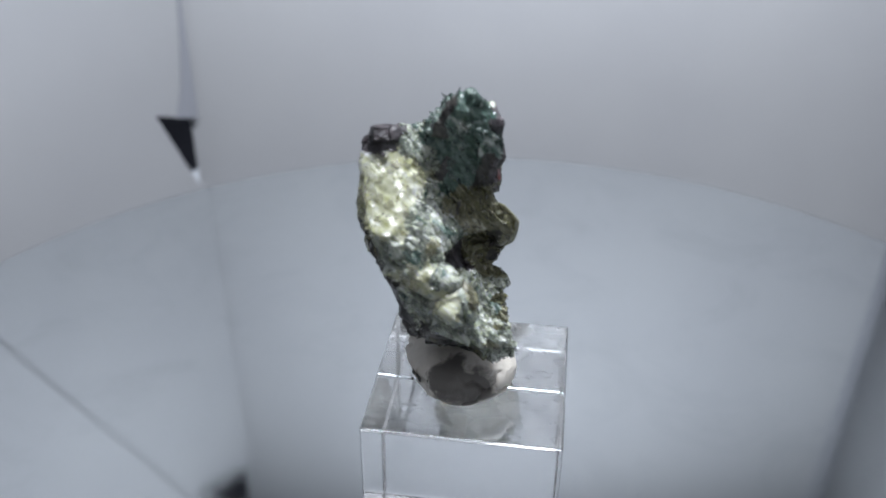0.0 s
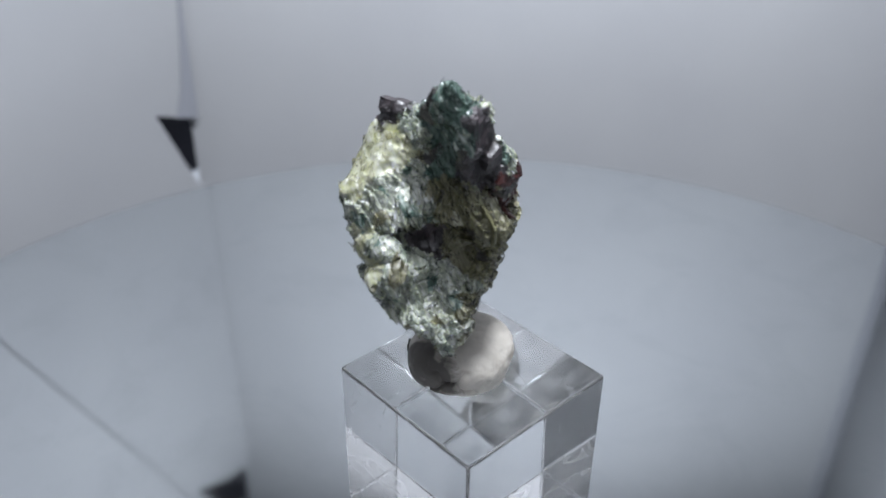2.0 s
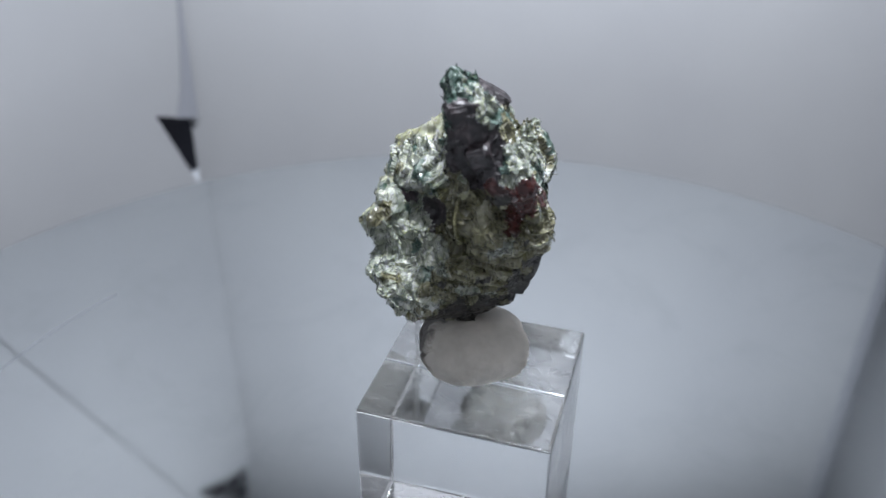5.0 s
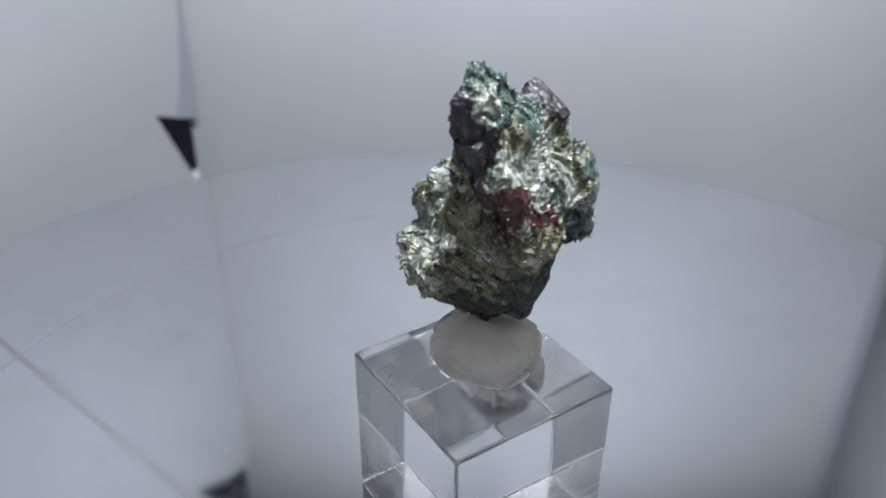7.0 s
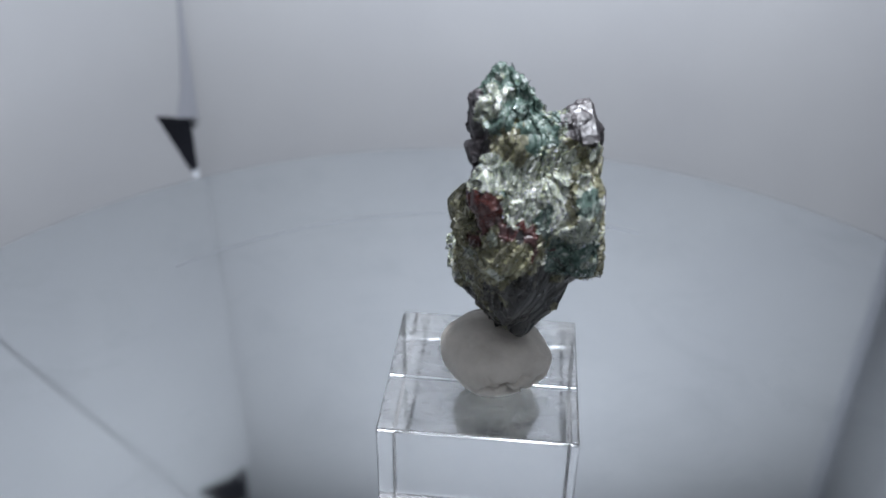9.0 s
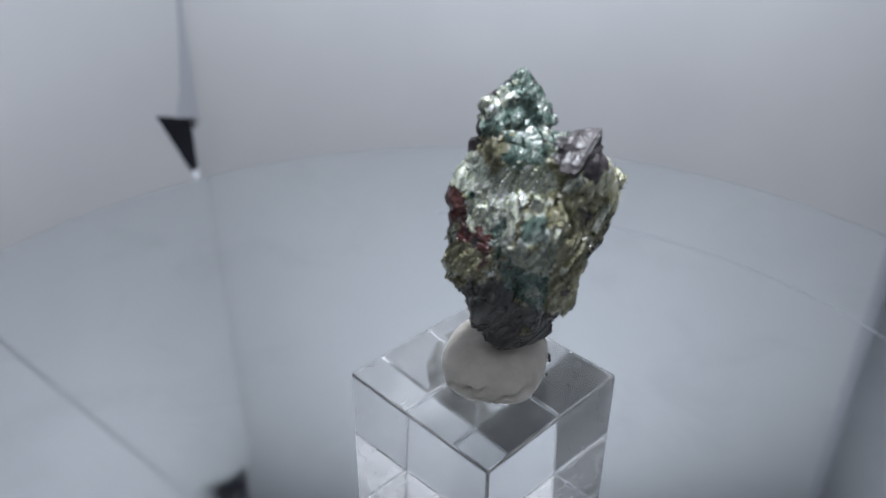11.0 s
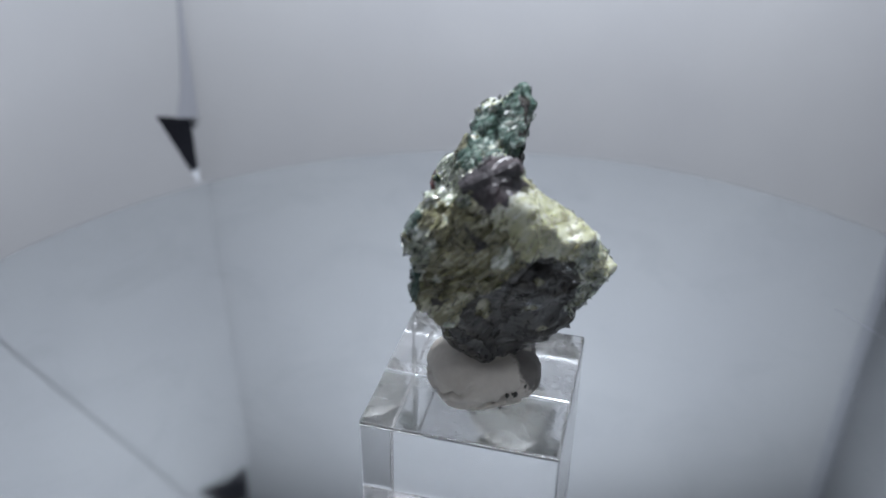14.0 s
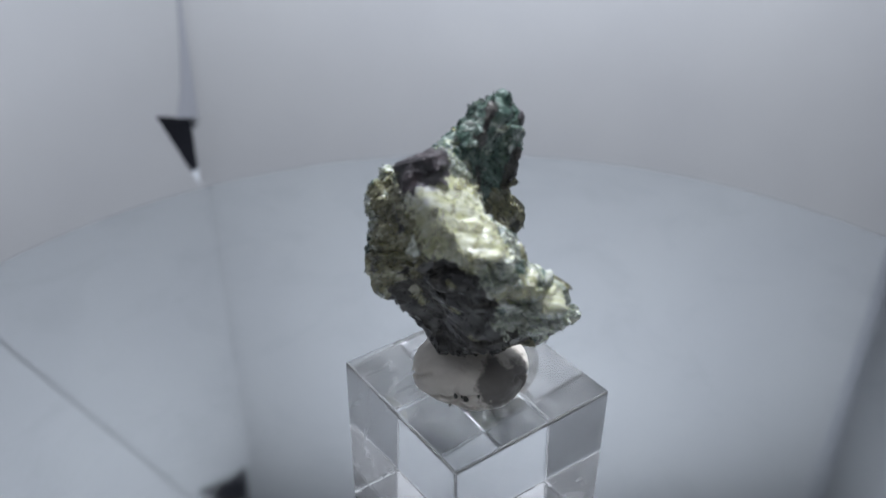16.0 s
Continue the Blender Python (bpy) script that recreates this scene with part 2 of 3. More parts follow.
# ---- the mineral ----
def mica_material(name, stops, rough=(0.22, 0.5), streak=(300, 1500), flake=420.0, glow=0.1, relief=0.5):
    """Layered mica: colours in streaks along the foliation, small glossy flakes, fine ridges."""
    m, n, l, b = material(name, stops[0][1], 0.35)
    t = n.new("ShaderNodeTexCoord")
    across = n.new("ShaderNodeVectorMath")
    across.operation = "DOT_PRODUCT"
    l.new(t.outputs["Object"], across.inputs[0])
    across.inputs[1].default_value = (0.667, 0.592, 0.452)
    pull = n.new("ShaderNodeVectorMath")
    pull.operation = "SCALE"
    pull.inputs[0].default_value = [streak[1] * a for a in (0.667, 0.592, 0.452)]
    l.new(across.outputs["Value"], pull.inputs["Scale"])
    even = n.new("ShaderNodeVectorMath")
    even.operation = "SCALE"
    l.new(t.outputs["Object"], even.inputs[0])
    even.inputs["Scale"].default_value = streak[0]
    both = n.new("ShaderNodeVectorMath")
    l.new(pull.outputs[0], both.inputs[0])
    l.new(even.outputs[0], both.inputs[1])
    fine = noise_node(n, l, both.outputs[0], 1.0, 5, 0.6, 0.5)
    big = noise_node(n, l, t.outputs["Object"], 210, 5, 0.6, 0.8)
    mix = n.new("ShaderNodeMath")
    mix.operation = "MULTIPLY_ADD"
    l.new(fine, mix.inputs[0])
    mix.inputs[1].default_value = 0.55
    half = n.new("ShaderNodeMath")
    half.operation = "MULTIPLY"
    l.new(big, half.inputs[0])
    half.inputs[1].default_value = 0.5
    l.new(half.outputs[0], mix.inputs[2])
    l.new(ramp(n, l, mix.outputs[0], stops), b.inputs["Base Color"])
    vor = n.new("ShaderNodeTexVoronoi")
    vor.inputs["Scale"].default_value = flake
    warp = n.new("ShaderNodeVectorMath")
    warp.operation = "MULTIPLY"
    warp.inputs[1].default_value = (1.0, 0.45, 1.6)
    l.new(t.outputs["Object"], warp.inputs[0])
    l.new(warp.outputs[0], vor.inputs["Vector"])
    sep = n.new("ShaderNodeSeparateColor")
    l.new(vor.outputs["Color"], sep.inputs[0])
    mr = n.new("ShaderNodeMapRange")
    l.new(sep.outputs[0], mr.inputs["Value"])
    mr.inputs["To Min"].default_value, mr.inputs["To Max"].default_value = rough
    l.new(mr.outputs[0], b.inputs["Roughness"])
    b.inputs["Specular IOR Level"].default_value = 0.42
    grain = noise_node(n, l, t.outputs["Object"], 1300, 3, 0.6, 0.4)
    add = n.new("ShaderNodeMath")
    add.operation = "MULTIPLY_ADD"
    l.new(grain, add.inputs[0])
    add.inputs[1].default_value = 0.5
    l.new(fine, add.inputs[2])
    bump(n, l, b, add.outputs[0], relief, 0.0003)
    if glow:
        b.inputs["Subsurface Weight"].default_value = glow
        b.inputs["Subsurface Radius"].default_value = (0.0015, 0.0016, 0.0008)
    return m


def garnet_material(name, stops, rough=(0.15, 0.45)):
    m, n, l, b = material(name, stops[0][1], 0.3)
    v = coords(n, l, 1.0)
    l.new(ramp(n, l, noise_node(n, l, v, 420, 6, 0.65, 0.6), stops), b.inputs["Base Color"])
    l.new(ramp(n, l, noise_node(n, l, v, 700, 3), [(0.35, (rough[0],) * 3), (0.65, (rough[1],) * 3)]), b.inputs["Roughness"])
    b.inputs["Specular IOR Level"].default_value = 0.65
    vor = n.new("ShaderNodeTexVoronoi")
    vor.inputs["Scale"].default_value = 1500
    l.new(v, vor.inputs["Vector"])
    bump(n, l, b, vor.outputs["Distance"], 0.3, 0.0003)
    return m


GREEN = mica_material("dark_green_mica", [(0.34, (0.010, 0.024, 0.019)), (0.46, (0.032, 0.058, 0.046)), (0.56, (0.08, 0.115, 0.098)), (0.66, (0.32, 0.34, 0.31))], (0.14, 0.5), (420, 1500))
SILVER = mica_material("silvery_green_mica", [(0.36, (0.06, 0.078, 0.062)), (0.46, (0.155, 0.175, 0.142)), (0.55, (0.28, 0.295, 0.25)), (0.65, (0.54, 0.55, 0.51))], (0.12, 0.5), (420, 2000), glow=0.6)
YELLOW = mica_material("pale_yellow_mica", [(0.34, (0.15, 0.15, 0.065)), (0.46, (0.235, 0.24, 0.155)), (0.56, (0.31, 0.315, 0.25)), (0.68, (0.45, 0.46, 0.41))], (0.2, 0.5), (320, 1300), glow=0.8, relief=0.5)
OLIVE = mica_material("olive_brown_mica", [(0.34, (0.030, 0.029, 0.018)), (0.46, (0.078, 0.075, 0.046)), (0.57, (0.155, 0.15, 0.095)), (0.67, (0.32, 0.317, 0.25))], (0.12, 0.45), (350, 1500), glow=0.5)
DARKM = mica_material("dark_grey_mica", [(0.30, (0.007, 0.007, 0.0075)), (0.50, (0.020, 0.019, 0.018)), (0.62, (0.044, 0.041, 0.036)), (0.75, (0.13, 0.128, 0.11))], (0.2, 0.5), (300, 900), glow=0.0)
GARNET = garnet_material("purple_black_garnet", [(0.30, (0.004, 0.003, 0.004)), (0.50, (0.012, 0.009, 0.011)), (0.62, (0.030, 0.021, 0.024)), (0.78, (0.12, 0.10, 0.10))], (0.4, 0.65))
RED = garnet_material("red_garnet", [(0.30, (0.010, 0.003, 0.003)), (0.48, (0.030, 0.006, 0.005)), (0.62, (0.056, 0.014, 0.011)), (0.78, (0.088, 0.065, 0.049))])


def bulk():
    """The rock's rough bulk: rounded blocks fused into one skin."""
    lumps = bmesh.new()

    def lump(x, y, z, rx, ry, rz, a=0, b=0, c=0, power=8.0):
        one = superball((x, y, z), (rx, ry, rz), (a, b, c), power)
        me = bpy.data.meshes.new("lump")
        one.to_mesh(me)
        one.free()
        lumps.from_mesh(me)
        bpy.data.meshes.remove(me)

    lump(-0.094, -0.096, 1.519, 0.084, 0.062, 0.123, 46, 18, 14)
    lump(-0.027, -0.072, 1.337, 0.052, 0.118, 0.204, 4, -1, 15)
    lump(-0.250, -0.104, 1.363, 0.228, 0.099, 0.061, 40, -11, 17)
    lump(-0.421, -0.241, 1.200, 0.107, 0.220, 0.099, 35, -6, -5)
    lump(-0.188, 0.026, 1.188, 0.234, 0.109, 0.187, 32, -15, 6)
    lump(-0.376, 0.168, 1.103, 0.124, 0.081, 0.138, 24, -3, -15)
    lump(-0.154, 0.154, 1.006, 0.150, 0.084, 0.229, 30, 12, -3)
    lump(-0.420, 0.078, 0.905, 0.128, 0.161, 0.192, 21, 10, -12)
    lump(-0.204, -0.102, 0.976, 0.258, 0.193, 0.172, 33, 13, 51)
    lump(-0.331, -0.360, 1.048, 0.104, 0.162, 0.154, 9, -40, -41)
    lump(-0.175, -0.416, 0.727, 0.191, 0.095, 0.178, 22, 10, -19)
    lump(-0.054, -0.419, 0.542, 0.187, 0.048, 0.189, 37, 12, -4)
    lump(-0.046, 0.101, 0.797, 0.086, 0.192, 0.153, -17, 29, 20)
    lump(-0.154, -0.130, 0.689, 0.185, 0.275, 0.207, 10, -14, 12)
    lump(-0.223, -0.027, 0.438, 0.114, 0.154, 0.153, 43, -23, -36)
    lump(-0.360, -0.204, 0.705, 0.070, 0.253, 0.249, 62, -17, 20)
    lump(-0.244, 0.121, 0.691, 0.169, 0.097, 0.260, -18, -5, 38)
    lump(-0.446, -0.098, 1.153, 0.082, 0.213, 0.165, 30, 4, -11)
    lump(-0.172, -0.141, 1.101, 0.210, 0.100, 0.239, -7, -13, 26)
    lump(-0.232, -0.295, 0.840, 0.243, 0.220, 0.067, -30, -2, -59)
    lump(-0.024, -0.116, 0.501, 0.073, 0.207, 0.233, 60, 22, 23)
    lump(-0.105, -0.278, 0.486, 0.182, 0.274, 0.083, -39, 31, 13)
    lump(-0.075, -0.165, 1.560, 0.060, 0.030, 0.085, -10, 25, 0, 3.0)
    lump(-0.070, -0.165, 1.600, 0.045, 0.030, 0.055, -8, 12, 0, 4.0)
    lump(-0.130, -0.110, 1.480, 0.120, 0.075, 0.120, 0, 35, 15)
    lump(0.020, -0.090, 1.440, 0.045, 0.090, 0.110, 0, 0, 10)
    lump(-0.425, -0.090, 1.370, 0.055, 0.100, 0.035, -45, 0, 5, 3.4)
    lump(-0.420, -0.430, 1.120, 0.075, 0.080, 0.060, 20, 10, -30)
    lump(0.035, -0.040, 0.920, 0.050, 0.120, 0.110, 0, 10, 20, 2.6)
    lump(-0.430, 0.210, 0.930, 0.075, 0.060, 0.090, 10, 0, 20)
    lump(-0.420, 0.160, 1.240, 0.050, 0.050, 0.060)
    lump(0.110, -0.420, 0.510, 0.080, 0.035, 0.100, 35, 10, -10)
    lump(-0.160, -0.540, 0.800, 0.090, 0.060, 0.050, 20, 0, -20)
    lump(-0.130, -0.080, 0.290, 0.070, 0.070, 0.060)
    me = bpy.data.meshes.new("bulk")
    lumps.to_mesh(me)
    lumps.free()
    ob = new("bulk", me)
    mod = ob.modifiers.new("skin", "REMESH")
    mod.mode, mod.voxel_size = "VOXEL", 0.00021
    dg = bpy.context.evaluated_depsgraph_get()
    skin = bpy.data.meshes.new_from_object(ob.evaluated_get(dg))
    bpy.data.objects.remove(ob)
    return skin


SWELLS = []


def swell(*spots):
    """Where the bulk stands out or falls in: x, y, z of the spot, and by how much."""
    for x, y, z, d in spots:
        SWELLS.append((x, y, z, d))


swell((-0.05, -0.16, 1.68, 0.011), (-0.17, -0.04, 0.23, -0.065), (-0.27, -0.58, 0.92, -0.009), (0.11, -0.02, 0.84, 0.016), (-0.51, -0.22, 1.32, 0.013), (0.17, -0.44, 0.46, -0.044), (-0.45, -0.14, 0.67, -0.039), (-0.07, 0.13, 1.28, -0.016))
swell((-0.19, 0.25, 0.60, 0.018), (-0.12, -0.24, 1.10, -0.049), (-0.22, -0.44, 0.55, -0.008), (-0.09, 0.27, 0.95, 0.032), (0.02, -0.40, 0.81, -0.113), (0.06, -0.10, 0.50, -0.016), (-0.52, -0.41, 1.05, -0.047), (-0.40, 0.12, 1.30, -0.050))
swell((-0.55, 0.14, 0.76, 0.021), (-0.28, -0.10, 1.48, -0.019), (-0.35, -0.20, 0.40, -0.012), (-0.36, 0.06, 0.49, 0.029), (-0.10, -0.28, 0.36, -0.030), (-0.32, -0.36, 1.21, 0.015), (0.01, -0.01, 1.08, -0.021), (-0.03, 0.03, 1.51, 0.008))
swell((-0.30, 0.26, 0.82, -0.048), (-0.00, -0.54, 0.61, 0.010), (-0.00, 0.10, 0.66, 0.023), (0.12, -0.21, 0.70, -0.028), (-0.18, -0.36, 0.92, -0.024), (-0.16, -0.21, 1.33, -0.072), (-0.02, -0.19, 0.90, -0.067), (-0.08, -0.59, 0.81, 0.020))
swell((-0.51, -0.04, 1.21, 0.008), (-0.36, -0.30, 0.58, 0.020), (-0.36, -0.52, 1.09, 0.015), (0.07, 0.18, 0.86, -0.027), (-0.37, 0.15, 0.67, -0.014), (0.02, 0.18, 1.12, 0.038), (-0.23, 0.04, 1.35, 0.047), (-0.24, -0.50, 0.73, -0.027))
swell((-0.07, -0.20, 1.49, 0.007), (-0.54, 0.12, 0.95, 0.013), (-0.51, 0.14, 1.14, 0.020), (0.09, -0.27, 0.42, 0.047), (-0.53, -0.04, 0.81, -0.044), (-0.43, -0.06, 1.38, 0.038), (-0.02, -0.11, 0.33, 0.008), (-0.02, -0.43, 0.46, -0.056))
swell((0.03, -0.16, 1.19, 0.010), (-0.25, 0.08, 0.35, 0.020), (-0.50, -0.37, 1.22, -0.031), (-0.42, -0.48, 0.92, 0.009), (-0.48, 0.28, 0.84, -0.024), (-0.16, -0.05, 1.61, -0.028), (-0.22, -0.41, 1.07, 0.019), (0.10, -0.11, 0.98, 0.046))
swell((-0.48, 0.03, 0.66, 0.036), (0.07, -0.11, 1.53, -0.013), (-0.26, 0.28, 0.98, -0.016), (-0.41, -0.10, 0.52, -0.051), (-0.20, -0.18, 0.30, -0.037), (-0.41, -0.27, 1.03, 0.032), (-0.01, 0.10, 0.98, 0.008), (-0.21, 0.17, 0.46, -0.010))
swell((-0.13, -0.50, 0.92, 0.050), (0.02, -0.11, 0.77, -0.018), (-0.07, 0.19, 0.54, -0.021))

PATCHES = []


def patch(kind, *spots):
    """Where a mineral shows at the surface: x, y, z of the spot, and how far it reaches."""
    for x, y, z, r in spots:
        PATCHES.append((kind, Vector((x, y, z)), r))


patch("garnet", (0.04, -0.12, 1.50, 0.07), (0.05, -0.12, 1.39, 0.08), (0.05, 0.0, 1.30, 0.09), (0.02, -0.06, 1.22, 0.08), (0.06, -0.03, 1.42, 0.06))
patch("garnet_small", (-0.42, -0.16, 1.47, 0.08), (-0.45, -0.04, 1.40, 0.06), (-0.43, -0.12, 1.38, 0.05))
patch("garnet_inner", (-0.17, -0.40, 0.94, 0.025), (-0.13, -0.27, 0.85, 0.03), (-0.05, -0.25, 0.80, 0.015))
patch("red", (0.04, 0.06, 1.07, 0.006), (0.01, 0.18, 0.97, 0.012), (-0.22, 0.27, 1.0, 0.020), (-0.03, 0.18, 1.18, 0.004), (-0.01, 0.25, 1.17, 0.014), (0.0, 0.26, 0.88, 0.006), (-0.10, 0.22, 1.06, 0.004))
patch("green", (-0.45, 0.25, 1.20, 0.045), (-0.10, -0.17, 1.50, 0.13), (-0.23, -0.12, 1.40, 0.08), (-0.02, -0.19, 1.40, 0.10), (-0.12, -0.02, 1.50, 0.08), (-0.23, 0.0, 1.40, 0.08), (-0.44, 0.23, 0.90, 0.09), (-0.08, -0.18, 1.27, 0.08), (-0.42, 0.15, 1.1, 0.035), (0.10, -0.30, 0.62, 0.06), (-0.33, 0.19, 1.2, 0.035), (-0.30, -0.48, 1.06, 0.04))
patch("silver", (-0.24, -0.52, 0.78, 0.09), (-0.10, -0.54, 0.72, 0.09), (-0.34, -0.46, 1.0, 0.05), (-0.05, -0.05, 1.58, 0.06), (-0.02, 0.0, 1.53, 0.05), (-0.24, -0.37, 1.10, 0.13), (-0.23, -0.27, 1.17, 0.07), (-0.05, -0.40, 0.80, 0.13), (0.06, -0.40, 0.63, 0.12), (0.05, -0.23, 0.74, 0.07), (-0.19, 0.17, 1.18, 0.10), (-0.33, 0.10, 1.25, 0.13), (-0.48, 0.23, 1.01, 0.09), (-0.33, 0.20, 1.10, 0.10), (-0.04, 0.13, 1.25, 0.06), (0.18, -0.45, 0.47, 0.07), (-0.28, -0.1, 1.36, 0.08))
patch("yellow", (-0.38, -0.30, 1.28, 0.12), (-0.42, -0.48, 1.20, 0.13), (-0.52, -0.38, 1.18, 0.10), (-0.55, -0.24, 1.22, 0.08), (-0.30, -0.50, 0.93, 0.05), (-0.22, -0.52, 0.82, 0.04), (-0.20, -0.60, 0.86, 0.03), (0.02, -0.10, 1.05, 0.05), (-0.44, -0.27, 1.28, 0.10))
patch("olive", (0.04, -0.05, 0.55, 0.11), (0.02, 0.12, 0.66, 0.07), (0.10, -0.05, 0.97, 0.13), (-0.02, -0.16, 1.13, 0.09), (0.03, -0.05, 0.81, 0.12), (-0.52, 0.03, 1.0, 0.16), (-0.47, 0.07, 1.22, 0.10), (-0.54, 0.12, 0.88, 0.08), (-0.13, 0.05, 1.36, 0.06), (0.0, 0.28, 0.87, 0.09), (0.10, -0.25, 0.56, 0.07), (-0.12, 0.26, 0.86, 0.08), (-0.5, -0.12, 1.1, 0.10))
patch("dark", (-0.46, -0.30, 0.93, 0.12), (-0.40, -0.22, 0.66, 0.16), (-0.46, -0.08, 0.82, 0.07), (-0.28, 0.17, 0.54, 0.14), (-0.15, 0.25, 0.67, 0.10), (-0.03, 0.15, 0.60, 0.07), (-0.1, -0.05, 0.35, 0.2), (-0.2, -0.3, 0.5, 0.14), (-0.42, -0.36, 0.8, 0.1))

KINDS = {
    "green": ("mica_blade", GREEN, "dark green mica with white streaks"),
    "silver": ("mica_sheet", SILVER, "silvery pale green mica"),
    "yellow": ("mica_book", YELLOW, "pale yellow glossy mica"),
    "olive": ("mica_crust", OLIVE, "olive brown mica"),
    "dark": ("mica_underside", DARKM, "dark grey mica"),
    "garnet": ("garnet", GARNET, "purple-black garnet crystal"),
    "garnet_small": ("garnet", GARNET, "small brownish garnet crystal"),
    "garnet_inner": ("garnet", GARNET, "dark purple garnet grain"),
    "red": ("garnet_grain", RED, "red garnet grain"),
}

ORDER = list(KINDS)
# what shows in streaks within each mica: where it is rich, where it is poor
SWAP = {"silver": ("green", "olive"), "olive": ("silver", "dark"), "green": ("silver", "dark"), "yellow": ("silver", "yellow"), "red": ("olive", "dark"), "dark": ("olive", "dark")}


LAYER = Vector((0.62, 0.55, 0.42)).normalized()      # across the mica layers


def grain(p):
    """The direction in which the mica's streaks run."""
    return (Vector((0.3 * math.sin(p.y * 5 + 1), 0.3 * math.cos(p.x * 4), 1.0))).cross(LAYER).cross(LAYER).normalized()


def facet(q, scale):
    """Height of a flat, tilted facet of the broken surface at q."""
    c = noise.voronoi(q * scale)[1][0]
    return (q * scale - c).dot(noise.cell_vector(c * 37.0) * 2 - Vector((1, 1, 1))) * 0.55


def crystal(rock, c, r, turn, mat, name, label, seed):
    """A worn garnet crystal: a block with cut corners and a pitted skin."""
    rnd = random.Random(seed)
    bm = bmesh.new()
    bmesh.ops.create_cube(bm, size=2)
    for v in bm.verts:
        v.co *= rnd.uniform(0.8, 1.08)
    bmesh.ops.bevel(bm, geom=bm.edges[:], offset=0.3, segments=1, affect="EDGES", profile=0.5)
    bmesh.ops.triangulate(bm, faces=bm.faces)
    bmesh.ops.subdivide_edges(bm, edges=bm.edges[:], cuts=4, use_grid_fill=True)
    for v in bm.verts:
        v.co *= 1 + 0.07 * noise.noise(v.co * 2.2 + Vector((seed, 0, 0))) + 0.03 * noise.noise(v.co * 7)
    bmesh.ops.transform(bm, matrix=pose(c[0] * S, c[1] * S, (c[2] + 1) * S, *turn) @ Matrix.Diagonal((r[0] * S, r[1] * S, r[2] * S, 1)), verts=bm.verts)
    return part(name, bm, mat, rock, label, smooth=False)


def sheet_material(name, stops, rough, thin=0.45):
    """Cleaved mica: each sheet with its own tint and gloss, some light passing through."""
    m, n, l, b = material(name, stops[0][1], 0.3)
    geo = n.new("ShaderNodeNewGeometry")
    t = n.new("ShaderNodeTexCoord")
    cloud = noise_node(n, l, t.outputs["Object"], 500, 5, 0.6, 0.5)
    mix = n.new("ShaderNodeMath")
    mix.operation = "MULTIPLY_ADD"
    l.new(cloud, mix.inputs[0])
    mix.inputs[1].default_value = 0.9
    less = n.new("ShaderNodeMath")
    less.operation = "MULTIPLY_ADD"
    l.new(geo.outputs["Random Per Island"], less.inputs[0])
    less.inputs[1].default_value, less.inputs[2].default_value = 0.6, -0.25
    l.new(less.outputs[0], mix.inputs[2])
    l.new(ramp(n, l, mix.outputs[0], stops), b.inputs["Base Color"])
    scaled = n.new("ShaderNodeMath")
    scaled.operation = "MULTIPLY"
    l.new(geo.outputs["Random Per Island"], scaled.inputs[0])
    scaled.inputs[1].default_value = 17.3
    part_of = n.new("ShaderNodeMath")
    part_of.operation = "FRACT"
    l.new(scaled.outputs[0], part_of.inputs[0])
    l.new(ramp(n, l, part_of.outputs[0], [(0.0, (rough[0],) * 3), (1.0, (rough[1],) * 3)]), b.inputs["Roughness"])
    b.inputs["Specular IOR Level"].default_value = 0.5
    b.inputs["Alpha"].default_value = thin
    bump(n, l, b, noise_node(n, l, t.outputs["Object"], 1500, 3, 0.6, 0.6), 0.25, 0.00015)
    return m


SILVER_SHEET = sheet_material("silvery_mica_sheet", [(0.1, (0.05, 0.068, 0.054)), (0.5, (0.15, 0.17, 0.14)), (0.85, (0.36, 0.38, 0.34))], (0.1, 0.4))
GREEN_SHEET = sheet_material("green_mica_sheet", [(0.1, (0.012, 0.028, 0.022)), (0.5, (0.035, 0.06, 0.05)), (0.75, (0.08, 0.11, 0.095)), (0.95, (0.26, 0.28, 0.26))], (0.1, 0.4))
YELLOW_SHEET = sheet_material("yellow_mica_sheet", [(0.1, (0.14, 0.13, 0.06)), (0.5, (0.24, 0.235, 0.15)), (0.9, (0.36, 0.36, 0.28))], (0.1, 0.35))
OLIVE_SHEET = sheet_material("olive_mica_sheet", [(0.1, (0.03, 0.029, 0.018)), (0.5, (0.085, 0.082, 0.05)), (0.9, (0.19, 0.187, 0.13))], (0.1, 0.4), 0.5)
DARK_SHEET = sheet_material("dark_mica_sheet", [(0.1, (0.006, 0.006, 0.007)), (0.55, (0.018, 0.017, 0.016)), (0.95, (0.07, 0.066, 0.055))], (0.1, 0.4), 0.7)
OLIVE_PLATE = sheet_material("olive_mica_plate", [(0.2, (0.12, 0.115, 0.06)), (0.6, (0.20, 0.195, 0.12)), (0.9, (0.28, 0.275, 0.2))], (0.2, 0.3), 0.75)
# for each mica: its sheets, what they are, how many, from how small to how large in metres, how far they tilt
SHEETS = {
    "silver": (SILVER_SHEET, "silvery pale green flakes of mica", 0.30, 0.00012, 0.0007, 0.10),
    "green": (GREEN_SHEET, "dark green flakes of mica", 0.28, 0.00012, 0.0007, 0.09),
    "yellow": (YELLOW_SHEET, "pale yellow sheets of mica", 0.14, 0.00015, 0.0008, 0.07),
    "olive": (OLIVE_SHEET, "olive sheets of mica", 0.15, 0.0002, 0.0007, 0.06),
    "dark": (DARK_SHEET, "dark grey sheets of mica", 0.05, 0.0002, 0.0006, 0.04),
}


